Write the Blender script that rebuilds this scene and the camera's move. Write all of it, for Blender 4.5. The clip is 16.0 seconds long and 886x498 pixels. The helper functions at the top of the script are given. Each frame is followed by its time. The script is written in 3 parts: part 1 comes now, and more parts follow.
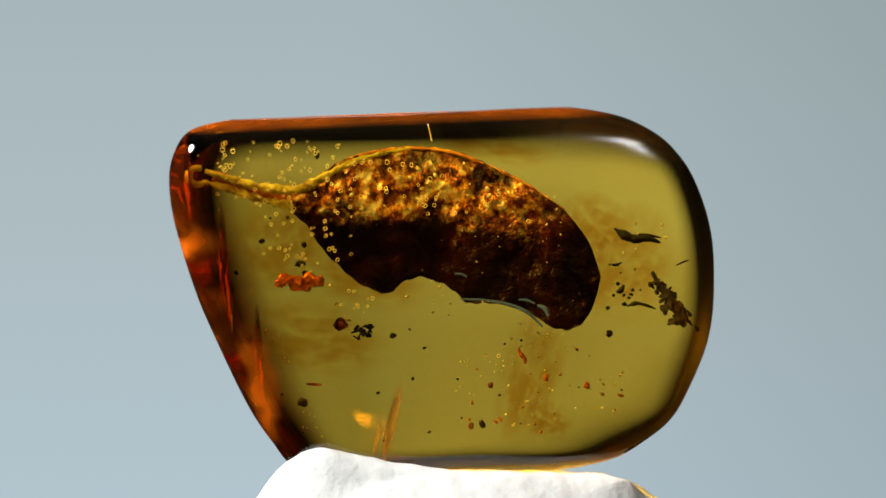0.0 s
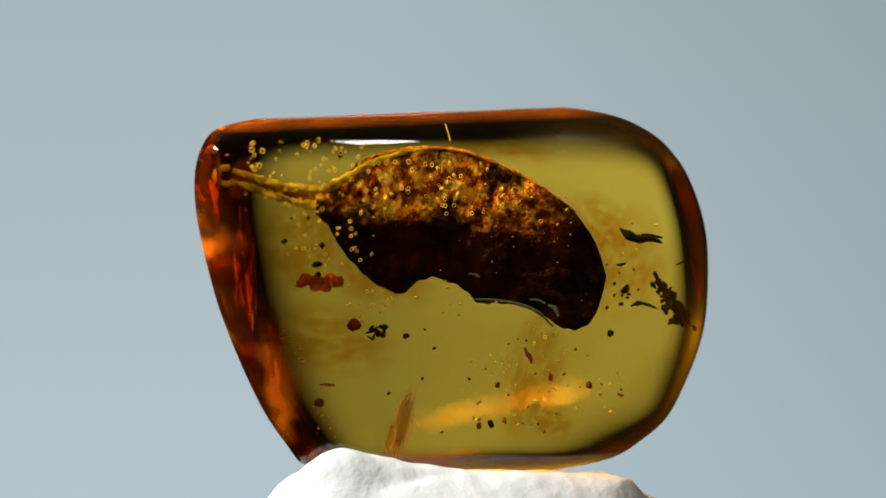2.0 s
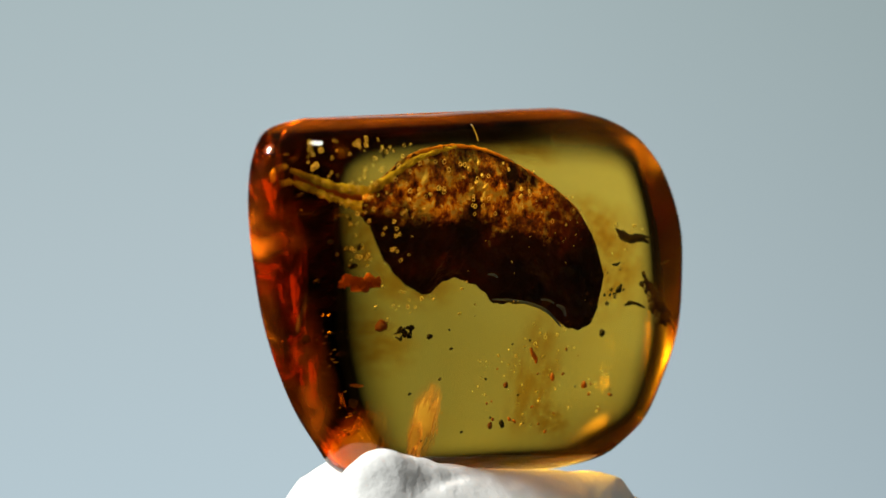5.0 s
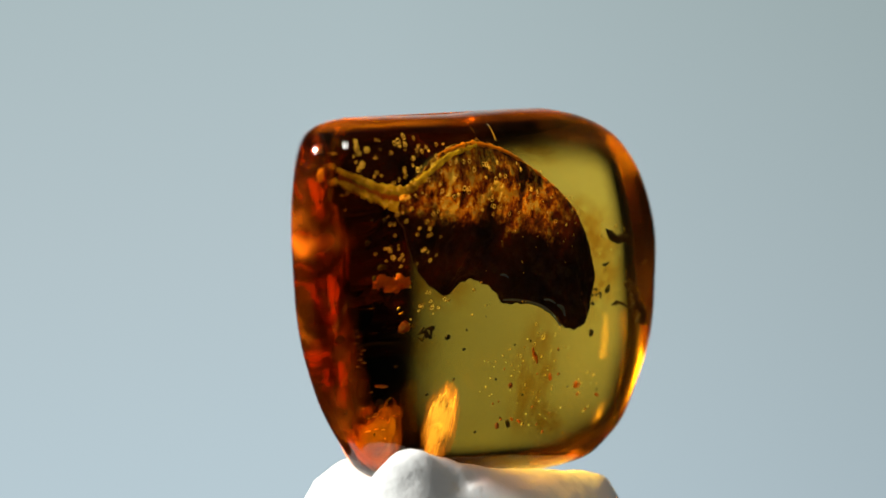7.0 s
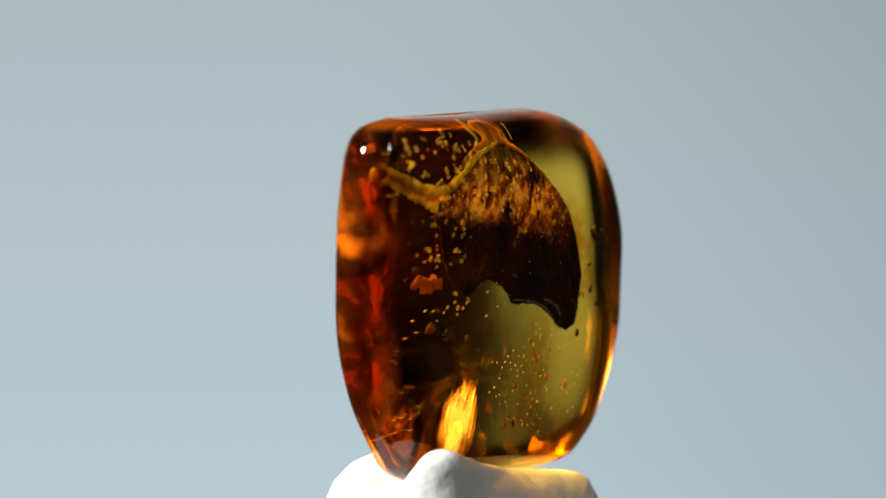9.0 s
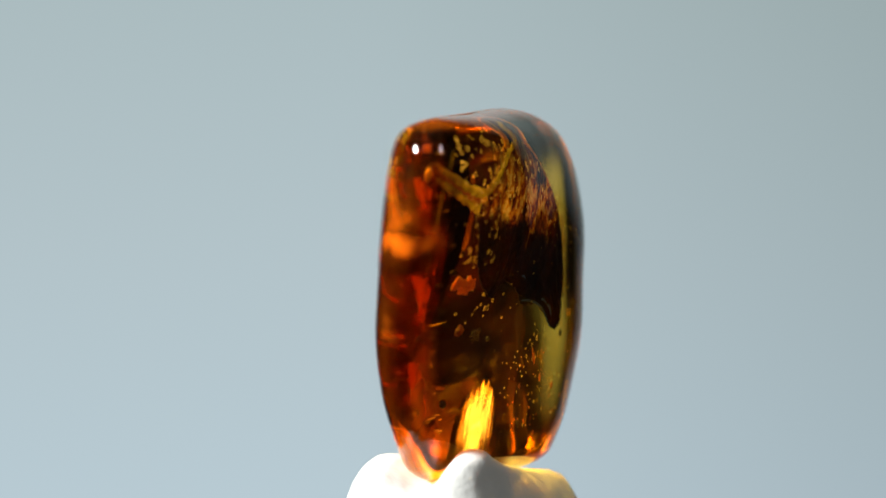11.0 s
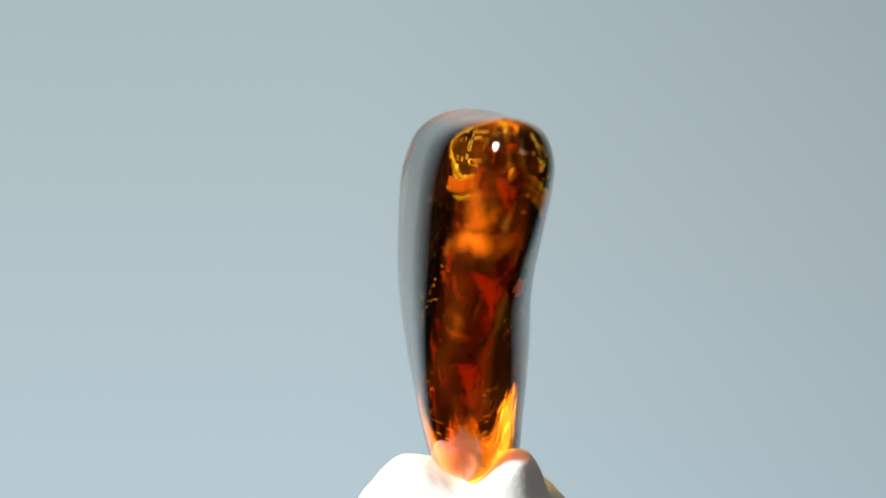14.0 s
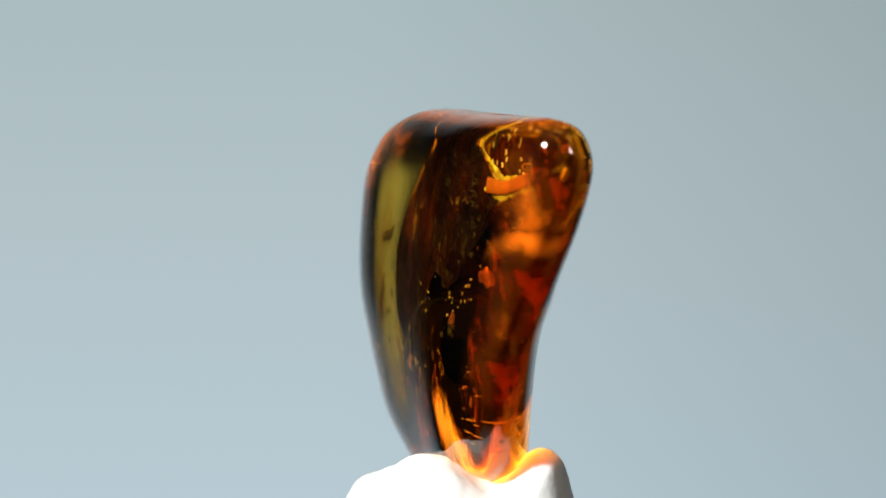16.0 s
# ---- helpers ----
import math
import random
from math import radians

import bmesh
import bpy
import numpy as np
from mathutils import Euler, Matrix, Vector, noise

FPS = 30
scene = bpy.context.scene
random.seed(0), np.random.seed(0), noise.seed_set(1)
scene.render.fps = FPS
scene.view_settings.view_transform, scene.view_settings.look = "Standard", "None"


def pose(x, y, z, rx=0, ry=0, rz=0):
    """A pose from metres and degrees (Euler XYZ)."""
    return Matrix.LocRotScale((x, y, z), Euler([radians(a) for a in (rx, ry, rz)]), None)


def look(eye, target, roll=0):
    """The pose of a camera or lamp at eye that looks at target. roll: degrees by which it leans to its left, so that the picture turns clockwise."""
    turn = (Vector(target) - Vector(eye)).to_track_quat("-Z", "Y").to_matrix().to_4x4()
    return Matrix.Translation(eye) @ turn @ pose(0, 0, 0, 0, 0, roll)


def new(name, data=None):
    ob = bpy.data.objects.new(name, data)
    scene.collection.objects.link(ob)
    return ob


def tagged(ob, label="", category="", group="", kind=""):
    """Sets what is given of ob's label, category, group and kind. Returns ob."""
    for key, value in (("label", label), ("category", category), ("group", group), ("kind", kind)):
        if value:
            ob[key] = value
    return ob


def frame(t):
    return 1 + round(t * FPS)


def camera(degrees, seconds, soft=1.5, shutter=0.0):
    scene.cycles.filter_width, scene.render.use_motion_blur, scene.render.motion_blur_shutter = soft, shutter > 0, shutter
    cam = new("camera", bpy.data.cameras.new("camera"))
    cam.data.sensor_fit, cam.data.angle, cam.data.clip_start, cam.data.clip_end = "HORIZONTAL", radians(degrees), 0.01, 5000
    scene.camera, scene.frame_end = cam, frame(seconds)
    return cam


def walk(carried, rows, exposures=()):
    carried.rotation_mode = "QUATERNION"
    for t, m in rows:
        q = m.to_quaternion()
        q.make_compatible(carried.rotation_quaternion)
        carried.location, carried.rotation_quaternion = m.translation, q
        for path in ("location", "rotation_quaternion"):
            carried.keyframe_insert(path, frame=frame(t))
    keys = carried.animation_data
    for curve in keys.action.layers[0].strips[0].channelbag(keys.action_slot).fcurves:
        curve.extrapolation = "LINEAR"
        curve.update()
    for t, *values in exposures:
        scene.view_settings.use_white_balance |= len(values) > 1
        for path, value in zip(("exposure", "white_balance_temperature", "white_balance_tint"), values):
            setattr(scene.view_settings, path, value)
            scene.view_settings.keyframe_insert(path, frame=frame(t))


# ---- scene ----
U = 3.125e-5          # working unit of the modelling: 1/32 mm
AXIS_X = 1 * U      # the turning axis of the stand
TURN = 5.6          # degrees a second
SECONDS = 16.0

cam = camera(6.0, SECONDS, soft=1.5)
EYE = look((0, -0.4675, 0), (0, 0, 0))
cam.data.dof.use_dof, cam.data.dof.focus_distance, cam.data.dof.aperture_fstop = True, 0.4645, 46
walk(cam, [(0, EYE), (SECONDS, EYE)], [(0, 0.0), (3.5, 0.02), (7, 0.1), (SECONDS, 0.1)])

# ---- world, lamps, exposure ----
world = bpy.data.worlds.new("room_air")
scene.world = world
world.use_nodes = True
world.node_tree.nodes["Background"].inputs[0].default_value = (0.6, 0.7, 0.8, 1)
world.node_tree.nodes["Background"].inputs[1].default_value = 0.03


def lamp(name, azimuth, height, distance, radius, watts, colour):
    """A bare round lamp on the camera's side; azimuth 0 is the camera's, positive to its right."""
    data = bpy.data.lights.new(name, "POINT")
    data.shadow_soft_size, data.energy, data.color = radius, watts, colour
    ob = new(name, data)
    a, h = radians(azimuth), radians(height)
    ob.location = (distance * math.cos(h) * math.sin(a), -distance * math.cos(h) * math.cos(a), distance * math.sin(h))
    return ob


lamp("desk_lamp", -63, 38, 0.55, 0.045, 27.0, (1.0, 0.97, 0.93))
lamp("desk_lamp", 55, 40, 0.55, 0.045, 1.7, (1.0, 0.97, 0.93))


# ---- materials ----
class Mat:
    """A small node builder."""

    def __init__(self, name):
        self.m = bpy.data.materials.new(name)
        self.m.use_nodes = True
        self.t = self.m.node_tree
        self.t.nodes.clear()
        self.out = self.t.nodes.new("ShaderNodeOutputMaterial")
        self.co = self.t.nodes.new("ShaderNodeTexCoord").outputs["Object"]

    def node(self, kind, **values):
        n = self.t.nodes.new("ShaderNode" + kind)
        for k, v in values.items():
            self.put(n.inputs[k.replace("_", " ")], v)
        return n

    def put(self, socket, v):
        if isinstance(v, bpy.types.NodeSocket):
            self.t.links.new(v, socket)
        elif isinstance(v, tuple) and len(v) == 3 and socket.type == "RGBA":
            socket.default_value = (*v, 1)
        else:
            socket.default_value = v

    def noise(self, scale, detail=3, rough=0.55, co=None):
        n = self.node("TexNoise", Scale=scale, Detail=detail, Roughness=rough)
        self.put(n.inputs["Vector"], co or self.co)
        return n.outputs["Fac"]

    def ramp(self, fac, *stops):
        n = self.t.nodes.new("ShaderNodeValToRGB")
        while len(n.color_ramp.elements) < len(stops):
            n.color_ramp.elements.new(0.5)
        for e, (p, c) in zip(n.color_ramp.elements, stops):
            e.position = p
            e.color = (*c, 1) if isinstance(c, tuple) else (c, c, c, 1)
        self.put(n.inputs["Fac"], fac)
        return n.outputs["Color"]

    def bump(self, fac, strength, distance):
        return self.node("Bump", Height=fac, Strength=strength, Distance=distance).outputs["Normal"]

    def math(self, op, a, b=0.0):
        n = self.t.nodes.new("ShaderNodeMath")
        n.operation = op
        self.put(n.inputs[0], a), self.put(n.inputs[1], b)
        return n.outputs[0]

    def split(self, co=None):
        n = self.t.nodes.new("ShaderNodeSeparateXYZ")
        self.put(n.inputs[0], co or self.co)
        return n.outputs

    def mix(self, fac, a, b):
        n = self.t.nodes.new("ShaderNodeMixShader")
        self.put(n.inputs[0], fac), self.put(n.inputs[1], a), self.put(n.inputs[2], b)
        return n.outputs[0]

    def principled(self, **values):
        return self.node("BsdfPrincipled", **values).outputs[0]

    def done(self, shader):
        self.put(self.out.inputs["Surface"], shader)
        return self.m


def amber_material():
    k = Mat("amber")
    waves = k.bump(k.noise(260, 2, 0.5), 0.06, 0.00003)
    # the far side is less finely polished than the near one
    x, y, z = k.split()
    worn = k.node("MapRange", Value=k.math("ADD", y, k.math("MULTIPLY", k.noise(190, 3, 0.6), 50 * U)), From_Min=10 * U, From_Max=60 * U).outputs[0]
    worn = k.math("MULTIPLY", worn, k.node("MapRange", Value=x, From_Min=-220 * U, From_Max=-90 * U).outputs[0])
    # and the broad shoulder has a satin rub
    rub = k.math("MULTIPLY", k.node("MapRange", Value=x, From_Min=60 * U, From_Max=200 * U).outputs[0], k.node("MapRange", Value=z, From_Min=110 * U, From_Max=160 * U).outputs[0])
    dull = k.math("ADD", 0.008, k.math("ADD", k.math("MULTIPLY", worn, 0.13), k.math("MULTIPLY", rub, 0.15)))
    waves = k.node("Bump", Height=k.math("MULTIPLY", worn, k.noise(230, 3, 0.5)), Strength=0.5, Distance=0.00003, Normal=waves).outputs["Normal"]
    return k.done(k.node("BsdfGlass", Color=(0.98, 0.97, 0.95), Roughness=dull, IOR=1.54, Normal=waves).outputs[0])


def core_material():
    """The colour of the resin under its clear polished skin, with inner glows painted in."""
    k = Mat("amber_colour")
    swirl = k.noise(130, 4, 0.6)
    honey = k.ramp(swirl, (0.3, (1.0, 0.745, 0.22)), (0.7, (1.0, 0.805, 0.29)))
    # one end of the pebble is painted redder, for light absorbed along its length
    x, y, z = k.split()
    inward = k.math("ADD", k.math("ADD", x, k.math("MULTIPLY", z, 0.4)), k.math("MULTIPLY", swirl, 50 * U))
    red_end = k.node("MapRange", Value=inward, From_Min=-310 * U, From_Max=-420 * U).outputs[0]
    turbid = k.node("MapRange", Value=inward, From_Min=-345 * U, From_Max=-420 * U).outputs[0]
    colour = k.node("MixRGB", Fac=red_end, Color1=honey, Color2=(0.67, 0.195, 0.012)).outputs[0]
    # and clouded there, with orange patches that paint in light glowing inside
    cloud = k.math("MULTIPLY", turbid, k.ramp(k.noise(140, 4, 0.6), (0.44, 0.012), (0.55, 0.06), (0.66, 0.5)))
    # that painted glow in a dense band at mid-leaf and a streak down the flank
    bell = lambda v, wide: k.math("POWER", 2.718, k.math("MULTIPLY", k.math("POWER", k.math("ABSOLUTE", k.math("DIVIDE", v, wide)), 2.0), -1.0))
    wavy = k.math("MULTIPLY", k.math("SUBTRACT", k.noise(210, 3, 0.5), 0.5), 130 * U)
    band = k.math("MULTIPLY", bell(k.math("ADD", k.math("ADD", z, wavy), -4 * U), 15 * U), k.ramp(k.noise(120, 2, 0.5), (0.36, 0.3), (0.52, 0.95)))
    flank = k.math("ADD", k.math("ADD", y, k.math("MULTIPLY", z, 0.305)), k.math("ADD", wavy, 176 * U + 30 * U))
    streak = k.math("MULTIPLY", bell(flank, 13 * U), k.node("MapRange", Value=z, From_Min=-60 * U, From_Max=-150 * U, To_Max=0.5).outputs[0])
    streak = k.math("MULTIPLY", streak, k.node("MapRange", Value=z, From_Min=-345 * U, From_Max=-290 * U).outputs[0])
    cloud = k.math("MAXIMUM", cloud, k.math("MULTIPLY", turbid, k.math("MAXIMUM", band, streak)))
    # the orange along the top edge is painted for light passing through it
    top_glow = k.node("MapRange", Value=k.math("SUBTRACT", z, k.math("MULTIPLY", x, 0.045)), From_Min=216 * U, From_Max=240 * U, To_Max=0.5).outputs[0]
    cloud = k.math("MAXIMUM", cloud, k.math("MULTIPLY", top_glow, k.ramp(swirl, (0.3, 0.4), (0.7, 1.0))))
    return k.done(k.mix(cloud, k.node("BsdfTransparent", Color=colour).outputs[0], k.mix(0.04, k.node("BsdfDiffuse", Color=(0.9, 0.18, 0.005)).outputs[0], k.node("BsdfTranslucent", Color=(0.95, 0.22, 0.006)).outputs[0])))


def veil_material():
    """A thin brownish stain, fading out towards its rim."""
    k = Mat("brown_stain")
    ball = k.t.nodes.new("ShaderNodeTexGradient")
    ball.gradient_type = "SPHERICAL"
    k.put(ball.inputs["Vector"], k.co)
    streaks = k.noise(2.5, 5, 0.6)
    fac = k.math("MULTIPLY", k.ramp(ball.outputs["Fac"], (0.0, 0.0), (0.55, 1.0)), k.ramp(streaks, (0.35, 0.0), (0.6, 1.0)))
    tint = k.node("MixRGB", Fac=fac, Color1=(1, 1, 1), Color2=(0.90, 0.75, 0.48)).outputs[0]
    return k.done(k.node("BsdfTransparent", Color=tint).outputs[0])


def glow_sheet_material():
    """An added golden film for lamplight caught inside, breaking up into tongues towards its rim."""
    k = Mat("foot_glow")
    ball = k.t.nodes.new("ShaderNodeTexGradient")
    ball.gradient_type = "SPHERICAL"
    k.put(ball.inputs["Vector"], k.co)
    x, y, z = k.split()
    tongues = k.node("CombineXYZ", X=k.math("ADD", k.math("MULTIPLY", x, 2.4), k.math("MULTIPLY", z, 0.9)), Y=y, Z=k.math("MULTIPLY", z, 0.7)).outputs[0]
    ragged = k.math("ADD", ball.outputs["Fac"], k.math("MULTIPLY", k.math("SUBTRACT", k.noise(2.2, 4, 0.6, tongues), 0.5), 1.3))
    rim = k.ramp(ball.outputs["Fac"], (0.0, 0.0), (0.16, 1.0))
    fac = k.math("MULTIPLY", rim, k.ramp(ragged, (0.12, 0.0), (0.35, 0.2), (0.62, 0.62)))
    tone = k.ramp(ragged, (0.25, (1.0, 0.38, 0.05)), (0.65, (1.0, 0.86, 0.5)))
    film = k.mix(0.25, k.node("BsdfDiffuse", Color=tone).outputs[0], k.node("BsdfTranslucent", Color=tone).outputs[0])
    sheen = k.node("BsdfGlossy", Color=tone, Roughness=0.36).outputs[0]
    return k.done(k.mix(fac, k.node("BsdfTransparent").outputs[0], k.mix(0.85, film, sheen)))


def haze_material():
    """Turbid red-brown resin in a thin layer, thinning out towards its rim."""
    k = Mat("turbid_resin")
    ball = k.t.nodes.new("ShaderNodeTexGradient")
    ball.gradient_type = "SPHERICAL"
    k.put(ball.inputs["Vector"], k.co)
    swirl = k.noise(2.1, 4, 0.6)
    fac = k.math("MULTIPLY", k.ramp(ball.outputs["Fac"], (0.0, 0.0), (0.4, 0.9)), k.ramp(swirl, (0.35, 0.45), (0.6, 0.95)))
    tone = k.ramp(k.noise(2.3, 4, 0.6), (0.42, (0.02, 0.004, 0.0005)), (0.53, (0.09, 0.018, 0.0012)), (0.64, (0.42, 0.1, 0.006)))
    return k.done(k.mix(fac, k.node("BsdfTransparent").outputs[0], k.node("BsdfDiffuse", Color=tone).outputs[0]))


def bubble_material():
    """The bright rim light of a trapped bubble, put into its colour."""
    k = Mat("bubble_rim_light")
    return k.done(k.principled(Base_Color=(1.0, 0.93, 0.6), Roughness=0.15, Metallic=0.2))


def plain(name, colour, rough=0.5, scale=900, spread=0.35, bump=0.3, metal=0.0, depth=0.0001):
    k = Mat(name)
    n = k.noise(scale, 4, 0.6)
    dark = tuple(c * (1 - spread) for c in colour)
    light = tuple(min(1, c * (1 + spread)) for c in colour)
    return k.done(k.principled(Base_Color=k.ramp(n, (0.3, dark), (0.7, light)), Roughness=rough, Metallic=metal,
                               Normal=k.bump(n, bump, depth)))


def leaf_material(name, gilding, tone=1.0):
    """Charred red-brown leaf; gilding is how strongly golden glints are painted on its upper half."""
    k = Mat(name)
    x, y, z = k.split()
    blotch = k.noise(420, 5, 0.65)
    fine = k.noise(2200, 3, 0.6)
    band = k.ramp(k.node("MapRange", Value=z, From_Min=20 * U, From_Max=170 * U).outputs[0], (0.0, 0.0), (0.3, 0.55), (0.55, 1.0), (0.8, 0.7), (1.0, 0.35))
    along = k.node("MapRange", Value=x, From_Min=260 * U, From_Max=60 * U, To_Min=0.3, To_Max=1.0).outputs[0]
    patchy = k.math("ADD", k.math("MULTIPLY", k.math("MULTIPLY", band, along), 0.62 * gilding), k.math("MULTIPLY", k.math("SUBTRACT", k.noise(300, 5, 0.7), 0.5), 1.7))
    skin = k.ramp(patchy, (0.18, 0.0), (0.45, 0.6), (0.68, 1.0))
    glint = k.ramp(k.noise(1050, 4, 0.7), (0.38, (0.07, 0.016, 0.001)), (0.475, (0.42, 0.115, 0.008)), (0.54, (1.0, 0.54, 0.075)), (0.60, (1.0, 0.92, 0.5)))
    gold = k.math("MULTIPLY", skin, k.ramp(blotch, (0.42, 0.0), (0.56, 1.0)))
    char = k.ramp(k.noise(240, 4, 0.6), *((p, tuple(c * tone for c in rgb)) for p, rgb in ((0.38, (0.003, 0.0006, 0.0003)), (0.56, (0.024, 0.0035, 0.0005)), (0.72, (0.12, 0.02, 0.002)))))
    char = k.node("MixRGB", Fac=k.ramp(fine, (0.35, 0.55), (0.65, 0.0)), Color1=char, Color2=(0.003, 0.0008, 0.0004)).outputs[0]
    base = k.node("MixRGB", Fac=gold, Color1=char, Color2=glint).outputs[0]
    relief = k.math("ADD", blotch, k.math("MULTIPLY", fine, 0.15))
    rough = k.node("MapRange", Value=gold, To_Min=0.36, To_Max=0.2).outputs[0]
    return k.done(k.principled(Base_Color=base, Roughness=rough, Normal=k.bump(relief, 1.0, 0.0007), Metallic=k.math("MULTIPLY", gold, 0.45),
                               Specular_IOR_Level=k.math("ADD", 0.12, k.math("MULTIPLY", gold, 0.5))))


def putty_material():
    k = Mat("white_putty")
    soft, fine = k.noise(150, 3), k.noise(900, 4)
    base = k.ramp(soft, (0.3, (0.68, 0.715, 0.70)), (0.7, (0.78, 0.81, 0.795)))
    relief = k.math("ADD", soft, k.math("MULTIPLY", fine, 0.3))
    return k.done(k.principled(Base_Color=base, Roughness=0.45, Normal=k.bump(relief, 0.5, 0.0008)))


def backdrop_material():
    k = Mat("glowing_backdrop")
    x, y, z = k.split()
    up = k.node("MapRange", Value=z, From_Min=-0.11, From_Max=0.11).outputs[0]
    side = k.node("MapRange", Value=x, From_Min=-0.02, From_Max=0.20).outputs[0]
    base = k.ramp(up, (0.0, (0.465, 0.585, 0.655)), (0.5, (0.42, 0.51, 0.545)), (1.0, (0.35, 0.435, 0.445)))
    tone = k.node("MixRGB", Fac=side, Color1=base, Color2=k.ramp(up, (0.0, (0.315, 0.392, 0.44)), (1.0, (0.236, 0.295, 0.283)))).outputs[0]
    # the sheet glows by itself; the glow is faded softly towards its borders
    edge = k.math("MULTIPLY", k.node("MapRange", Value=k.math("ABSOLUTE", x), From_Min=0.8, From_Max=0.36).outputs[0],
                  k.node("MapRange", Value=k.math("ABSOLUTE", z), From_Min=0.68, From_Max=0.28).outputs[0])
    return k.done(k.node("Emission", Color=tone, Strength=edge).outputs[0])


CORE, VEIL = core_material(), veil_material()
AMBER, BUBBLE, PUTTY = amber_material(), bubble_material(), putty_material()
# the underside gets no painted glints and 0.45 of the tone
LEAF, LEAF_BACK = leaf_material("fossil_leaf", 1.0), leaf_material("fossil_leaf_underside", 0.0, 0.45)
BACKDROP = backdrop_material()
WALL = plain("dark_wall_paint", (0.014, 0.013, 0.012), 0.8, 8, 0.15, 0.1)
SIDE_WALL = plain("dark_side_wall_paint", (0.014, 0.012, 0.010), 0.8, 8, 0.15, 0.1)
CEILING = plain("dark_ceiling_paint", (0.07, 0.064, 0.058), 0.8, 8, 0.1, 0.1)
STAND = plain("dark_plastic", (0.06, 0.06, 0.06), 0.5, 300, 0.1, 0.1)
BLACK = plain("charred_matter", (0.004, 0.0025, 0.0015), 0.6)
BROWN = plain("brown_resin_crust", (0.30, 0.085, 0.014), 0.35)
RED = plain("red_orange_resin", (1.0, 0.2, 0.014), 0.3, 900, 0.6, 1.0, 0.35, 0.0003)
DULL_RED = plain("dull_red_resin", (0.13, 0.02, 0.005), 0.4, 700, 0.4, 0.5)
GOLD = plain("bright_golden_fleck", (1.0, 0.88, 0.5), 0.2, 1500, 0.2, 0.5, 0.3)
FLAME, HAZE = glow_sheet_material(), haze_material()
STALK = plain("golden_stalk", (1.0, 0.64, 0.1), 0.25, 1000, 0.8, 1.0, 0.25, 0.0004)
RIM = plain("orange_rim_light", (0.9, 0.32, 0.03), 0.3, 900, 0.6, 1.0, 0.2)
BARK = plain("dark_bark", (0.016, 0.010, 0.005), 0.6, 2500, 0.6, 0.8)
SILVER = plain("silvery_reflection", (0.06, 0.12, 0.5), 0.12, 1200, 0.3, 0.5)


# ---- building helpers ----
def mesh_of(name, verts, faces, material, smooth=True):
    me = bpy.data.meshes.new(name)
    me.from_pydata([tuple(v) for v in verts], [], faces)
    me.materials.append(material)
    if smooth:
        me.polygons.foreach_set("use_smooth", [True] * len(me.polygons))
    me.update()
    return me


def part(name, me, parent, label=""):
    ob = new(name, me)
    ob.parent = parent
    return tagged(ob, label)


def rings(verts_rings, close_ends=True):
    """Faces that join closed rings of equal count."""
    n, m = len(verts_rings), len(verts_rings[0])
    faces = [(i * m + j, i * m + (j + 1) % m, (i + 1) * m + (j + 1) % m, (i + 1) * m + j) for i in range(n - 1) for j in range(m)]
    if close_ends:
        faces += [tuple(range(m))[::-1], tuple(range((n - 1) * m, n * m))]
    return faces


def slab(name, sx, sy, sz, at, material):
    bm = bmesh.new()
    bmesh.ops.create_cube(bm, size=1, matrix=Matrix.Translation(at) @ Matrix.Diagonal((sx, sy, sz, 1)))
    me = bpy.data.meshes.new(name)
    bm.to_mesh(me)
    bm.free()
    me.materials.append(material)
    return tagged(new(name, me), kind="structure")


# ---- the room ----
tagged(slab("floor", 2.3, 3.4, 0.05, (0, 0.2, -1.025), WALL), "plain dark floor of the dim room", "floor")
tagged(slab("ceiling", 2.3, 3.4, 0.05, (0, 0.2, 1.125), CEILING), "plain dark ceiling of the dim room", "ceiling")
tagged(slab("wall_west", 0.05, 3.4, 2.1, (-1.175, 0.2, 0.05), SIDE_WALL), "plain dark side wall of the dim room", "wall")
tagged(slab("wall_east", 0.05, 3.4, 2.1, (1.175, 0.2, 0.05), SIDE_WALL), "plain dark side wall of the dim room", "wall")
tagged(slab("wall_south", 2.3, 0.05, 2.1, (0, -1.475, 0.05), WALL), "plain dark wall behind the camera", "wall")
tagged(slab("wall_north", 2.3, 0.05, 2.1, (0, 1.875, 0.05), WALL), "plain dark wall of the dim room", "wall")
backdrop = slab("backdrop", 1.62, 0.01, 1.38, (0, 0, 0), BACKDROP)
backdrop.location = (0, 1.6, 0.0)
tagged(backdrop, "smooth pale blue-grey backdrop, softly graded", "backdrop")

stand = mesh_of("stand", *(lambda R: ([v for r in R for v in r], rings(R)))(
    [[(r * math.cos(a), r * math.sin(a), z) for a in np.linspace(0, 2 * math.pi, 48, endpoint=False)]
     for r, z in ((0.05, -1.0), (0.05, -0.99), (0.007, -0.98), (0.007, -0.027), (0.0125, -0.023), (0.0125, -0.0195), (0.0122, -0.0192))]), STAND)
stand = tagged(new("turning_stand", stand), "slim dark turning post with a round top under the putty", "stand", kind="structure")
stand.location = (AXIS_X, 0, 0)

